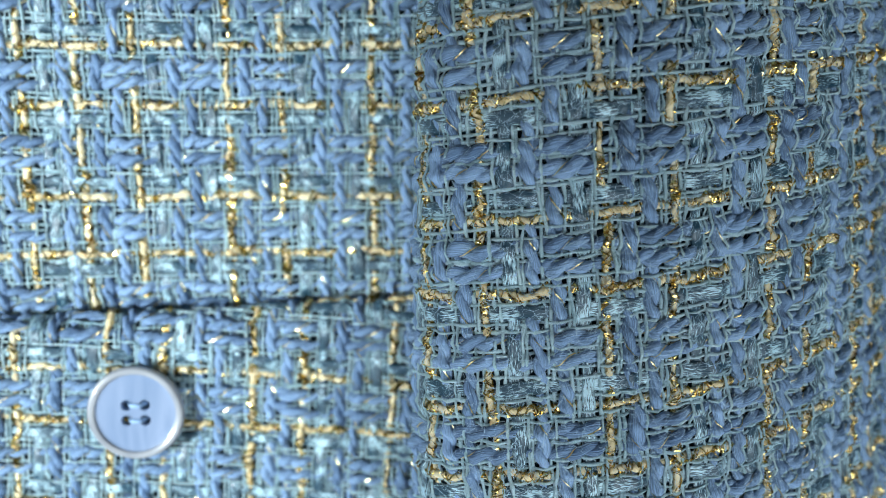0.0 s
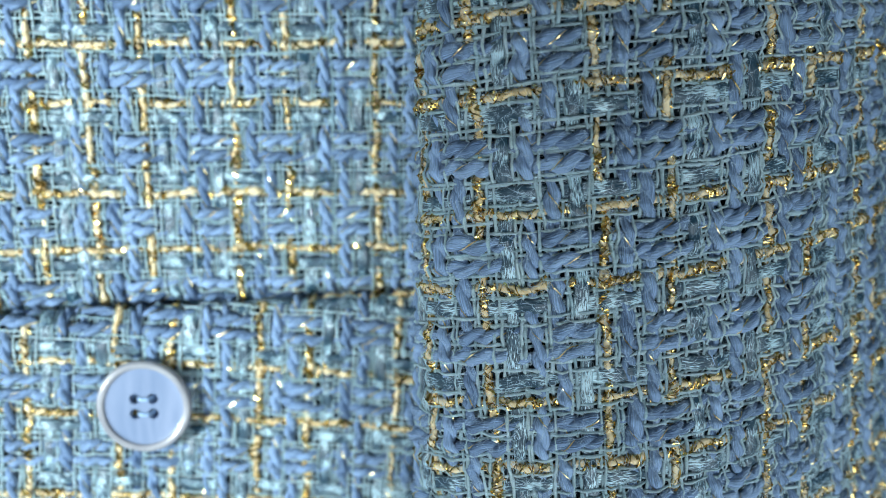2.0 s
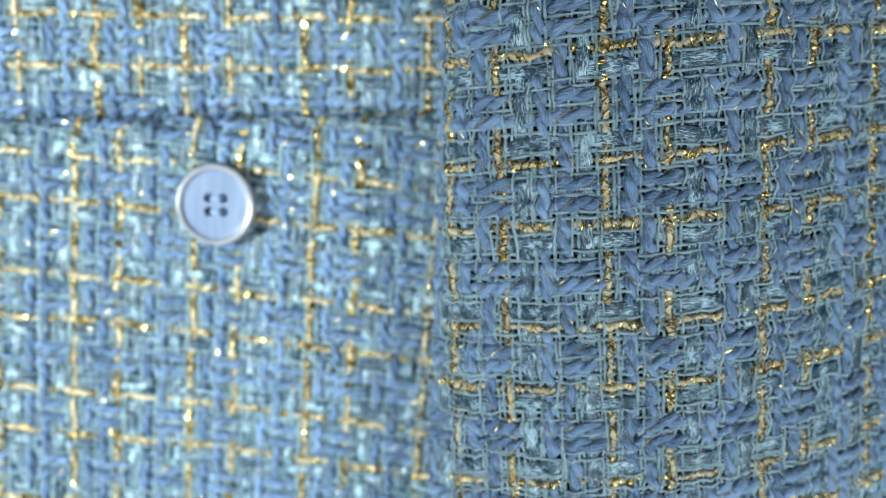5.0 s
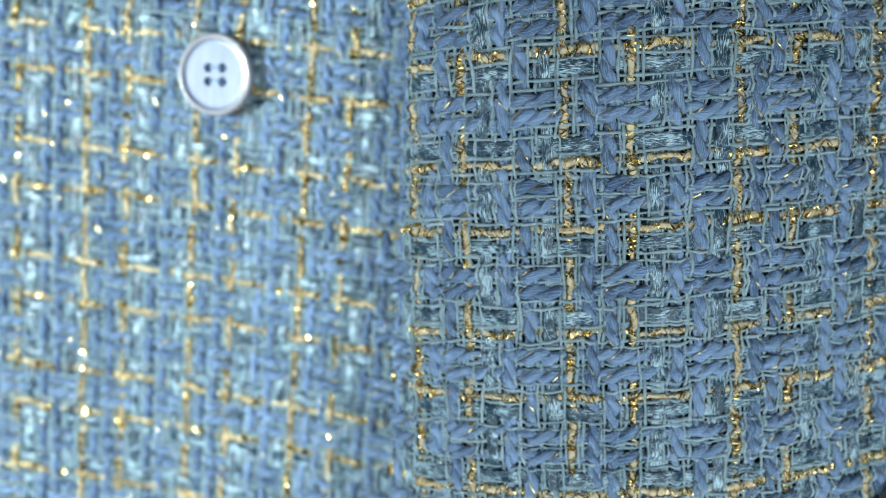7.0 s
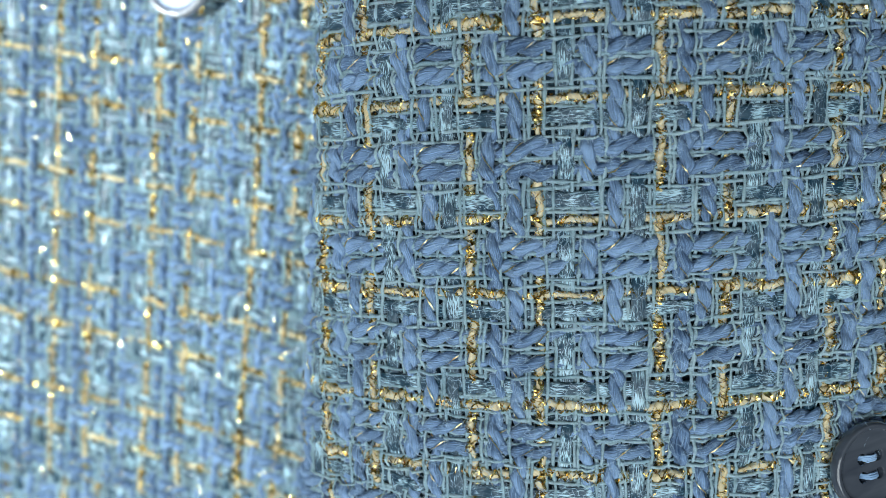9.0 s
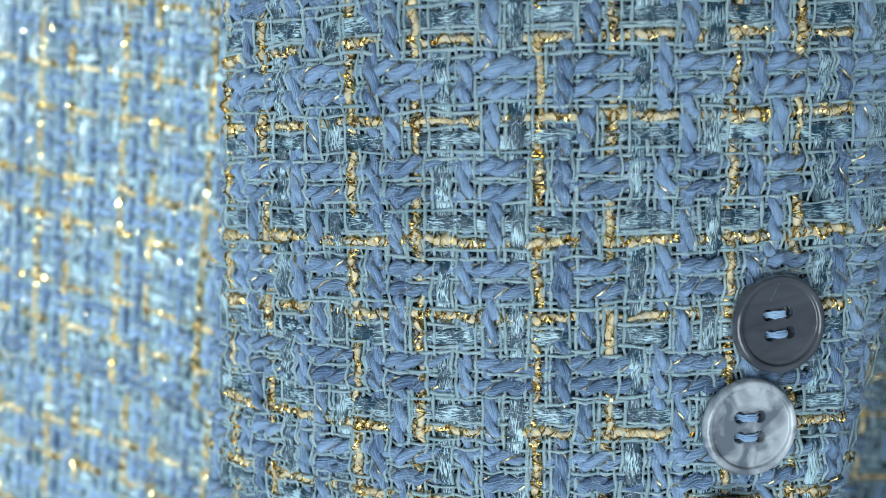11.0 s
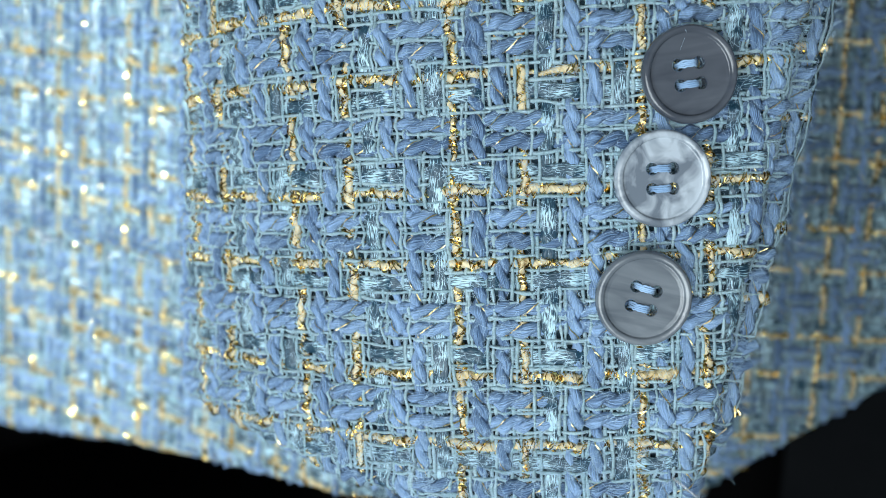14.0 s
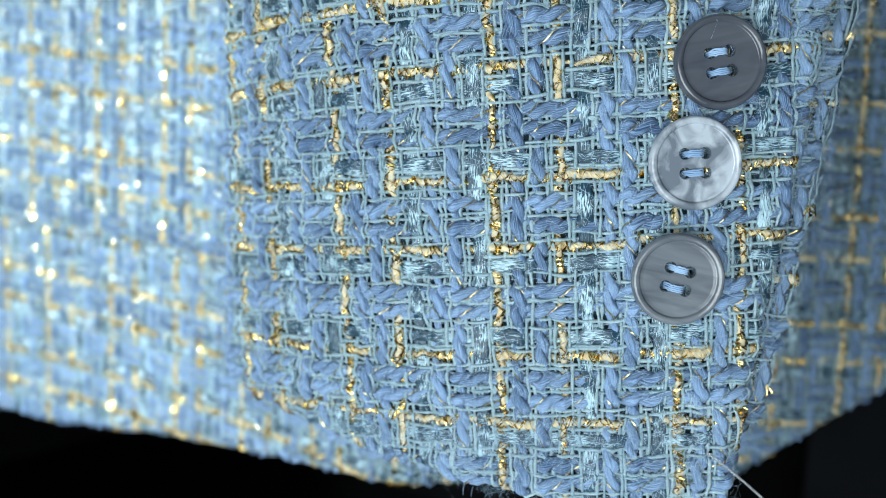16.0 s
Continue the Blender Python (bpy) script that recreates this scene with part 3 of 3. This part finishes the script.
def strand(bm, pts, r, sides=6):
    loops = []
    for k, p in enumerate(pts):
        t = (pts[min(k + 1, len(pts) - 1)] - pts[max(k - 1, 0)]).normalized()
        a = t.cross(Vector((0.13, 0.31, 0.94))).normalized()
        b = t.cross(a)
        loops.append([bm.verts.new(p + a * (r * math.cos(2 * math.pi * j / sides)) + b * (r * math.sin(2 * math.pi * j / sides))) for j in range(sides)])
    for a, b in zip(loops, loops[1:]):
        for j in range(sides):
            bm.faces.new((a[j], a[(j + 1) % sides], b[(j + 1) % sides], b[j]))


def stitch(bar_y, gap_x, high, hole_r, rng, cover):
    """Several sewing threads side by side from hole to hole."""
    bm = bmesh.new()
    for k in range(4):
        off = (k - 1.5) * 2 * hole_r * cover
        lift = high * 0.74 + hole_r * (0.42 - 0.10 * abs(k - 1.5)) + rng.uniform(0, 0.16) * hole_r
        pts = []
        for q in range(13):
            f = q / 12 * 2 - 1
            z = lift * (1 - abs(f) ** 4) + high * 0.1 * abs(f) ** 4
            pts.append(Vector((f * gap_x * 0.98, bar_y + off * (0.85 + 0.5 * f * rng.uniform(-1, 1)) , z)))
        strand(bm, pts, hole_r * cover, 7)
    return bm


def face_pose(place, normal, spin):
    """Stands a button on cloth: its face along the normal, turned by spin degrees."""
    z = Vector(normal).normalized()
    x = Vector((0, 0, 1)).cross(z).normalized()
    y = z.cross(x)
    m = Matrix((x, y, z)).transposed().to_4x4()
    return Matrix.Translation(place) @ m @ pose(0, 0, 0, 0, 0, spin)


def button(place, normal, spin, r, mat, label, rim_mat=None, holes=(0.122, 0.218, 0.205), high=0.0026, cover=0.18, stitch_label="pale blue sewing thread"):
    rng = np.random.default_rng(int(abs(place[2]) * 1e5))
    hole_r, gx, gy = holes[0] * r, holes[1] * r, holes[2] * r
    bm = button_disc(r, r * 0.83, hole_r, gx, gy, high)
    ob = part("button", bm, mat, None, label)
    if rim_mat:
        ob.data.materials.append(rim_mat)
        for p in ob.data.polygons:
            if math.hypot(p.center.x, p.center.y) > r * 0.83:
                p.material_index = 1
    for p in ob.data.polygons:
        p.use_smooth = math.hypot(p.center.x, p.center.y) > r * 0.78
    ob.parent = jacket
    ob.matrix_parent_inverse = jacket_inverse
    ob.matrix_basis = face_pose(place, normal, spin)
    for s in (-1, 1):
        part("stitch", stitch(s * gy, gx, high, hole_r, rng, cover), M_SEWING, ob, stitch_label)
    return ob


def sleeve_button(x, z, spin, mat, label, tip=(0, 0, 0), r=0.0076):
    y = float(sleeve_front(x, z))
    e = 1e-3
    normal = Vector((float(sleeve_front(x + e, z) - sleeve_front(x - e, z)) / (2 * e), -1, float(sleeve_front(x, z + e) - sleeve_front(x, z - e)) / (2 * e))).normalized()
    normal = (normal + Vector(tip)).normalized()
    return button(Vector((x, y, z)) + normal * 0.0012, normal, spin, r, mat, label)


sleeve_button(0.0902, 0.8606, 11, M_DARK_BUTTON, "dark grey four-hole shell cuff button with blue stitches", (0, 0, 0.03))
sleeve_button(0.0887, 0.8446, 5, M_PEARL, "mottled mother-of-pearl four-hole cuff button", (0, 0, 0.0))
sleeve_button(0.0883, 0.8260, -11, M_GREY_BUTTON, "grey horn-like four-hole cuff button with blue stitches", (0, 0, -0.05))
button(Vector((-0.0630, float(body_depth(-0.0630, 0.9420)) - 0.0045 - 0.0012, 0.9420)), (0.05, -1, 0.0), 0, 0.00985, M_LIGHT_BUTTON, "pale blue four-hole pocket button with a raised grey rim", M_RIM, (0.105, 0.19, 0.163), 0.0030, 0.1)


# ---- loose fibres ----
def fuzz(piece, sheet, us, vs, count, seed, long=0.0022, lift=0.0009):
    """Fine stray fibres that stand off the cloth, too many to count."""
    rng = np.random.default_rng(seed)
    u0, v0 = rng.uniform(*us, count), rng.uniform(*vs, count)
    _, du, dv, nor = sheet.frame_at(u0, v0)
    p, _, _, _ = sheet.frame_at(u0, v0)
    ang, length = rng.uniform(0, 2 * np.pi, count), rng.gamma(2.5, long / 2.5, count)
    bend = rng.normal(0, 1.3, count)
    rise = rng.uniform(0.1, 1.0, count)
    base_lift = rng.uniform(0.6, 1.9, count) * lift
    n = 4
    rings = []
    for k in range(n):
        f = k / (n - 1)
        a = ang + bend * f
        c = p + nor * (base_lift + np.sin(f * np.pi * 0.8) * length * 0.3 * rise)[:, None] + du * (np.cos(a) * length * f)[:, None] + dv * (np.sin(a) * length * f)[:, None]
        wide = (du * -np.sin(a)[:, None] + dv * np.cos(a)[:, None]) * 0.000019
        rings += [c - wide, c + wide]
    verts = np.stack(rings, 1).reshape(-1, 3)
    i = np.arange(n - 1)
    q = np.stack([i * 2, i * 2 + 1, i * 2 + 3, i * 2 + 2], -1)
    faces = (q[None] + (np.arange(count) * n * 2)[:, None, None]).reshape(-1, 4)
    ob = mesh_from("fuzz", verts, faces, [M_FUZZ], piece, uvs=np.zeros((len(faces) * 4, 2)))
    return tagged(ob, "fine blue fibres standing off the tweed", kind="stuff")


fuzz(sleeve, sleeve_sheet, (-0.050, 0.088), (0.785, 1.05), 36000, 21, 0.0019)
fuzz(underlap, underlap_sheet, (0.0, 0.0085), (0.80, 0.95), 2200, 22, 0.0022)
fuzz(sleeve, sleeve_sheet, (0.079, 0.0895), (0.785, 0.95), 2600, 25, 0.0030)
fuzz(sleeve, sleeve_sheet, (-0.045, 0.085), (0.779, 0.796), 2600, 26, 0.0026)
fuzz(pocket, pocket_sheet, (-0.12, 0.005), (0.82, 0.965), 3500, 23, 0.0016)
fuzz(upper, upper_sheet, (-0.076, 0.005), (0.968, 1.06), 2000, 24, 0.0016)

# ---- nylon tag thread ----
bm = bmesh.new()
tail = [Vector((0.0965 + 0.0125 * k / 12, 0.1655 + 0.0070 * k / 12, 0.7975 - 0.0112 * k / 12 + 0.0006 * math.sin(k / 12 * 3.1))) for k in range(13)]
strand(bm, tail, 0.00022, 8)
jacket_part(part("tag_thread", bm, M_NYLON, jacket), "clear nylon tag thread at the cuff")

# ---- stand ----
stand = new("garment_stand")
stand.location = (0, 0.5, 0)
tagged(stand, "matt black metal garment stand behind the jacket", "stand")
bm = bmesh.new()
lathe(bm, [(0.0, 0.0), (0.16, 0.0), (0.165, 0.006), (0.16, 0.014), (0.04, 0.022), (0.0, 0.022)], 40)
part("base_plate", bm, M_POST, stand)
bm = bmesh.new()
lathe(bm, [(0.024, 0.02), (0.024, 1.05), (0.020, 1.06), (0.0, 1.06)], 24)
part("pole", bm, M_POST, stand)
bm = bmesh.new()
strand(bm, [Vector((0, 0.0, 1.03)), Vector((0, -0.15, 1.03)), Vector((0, -0.31, 1.03)), Vector((0, -0.3175, 1.03))], 0.008, 12)
part("arm", bm, M_POST, stand)
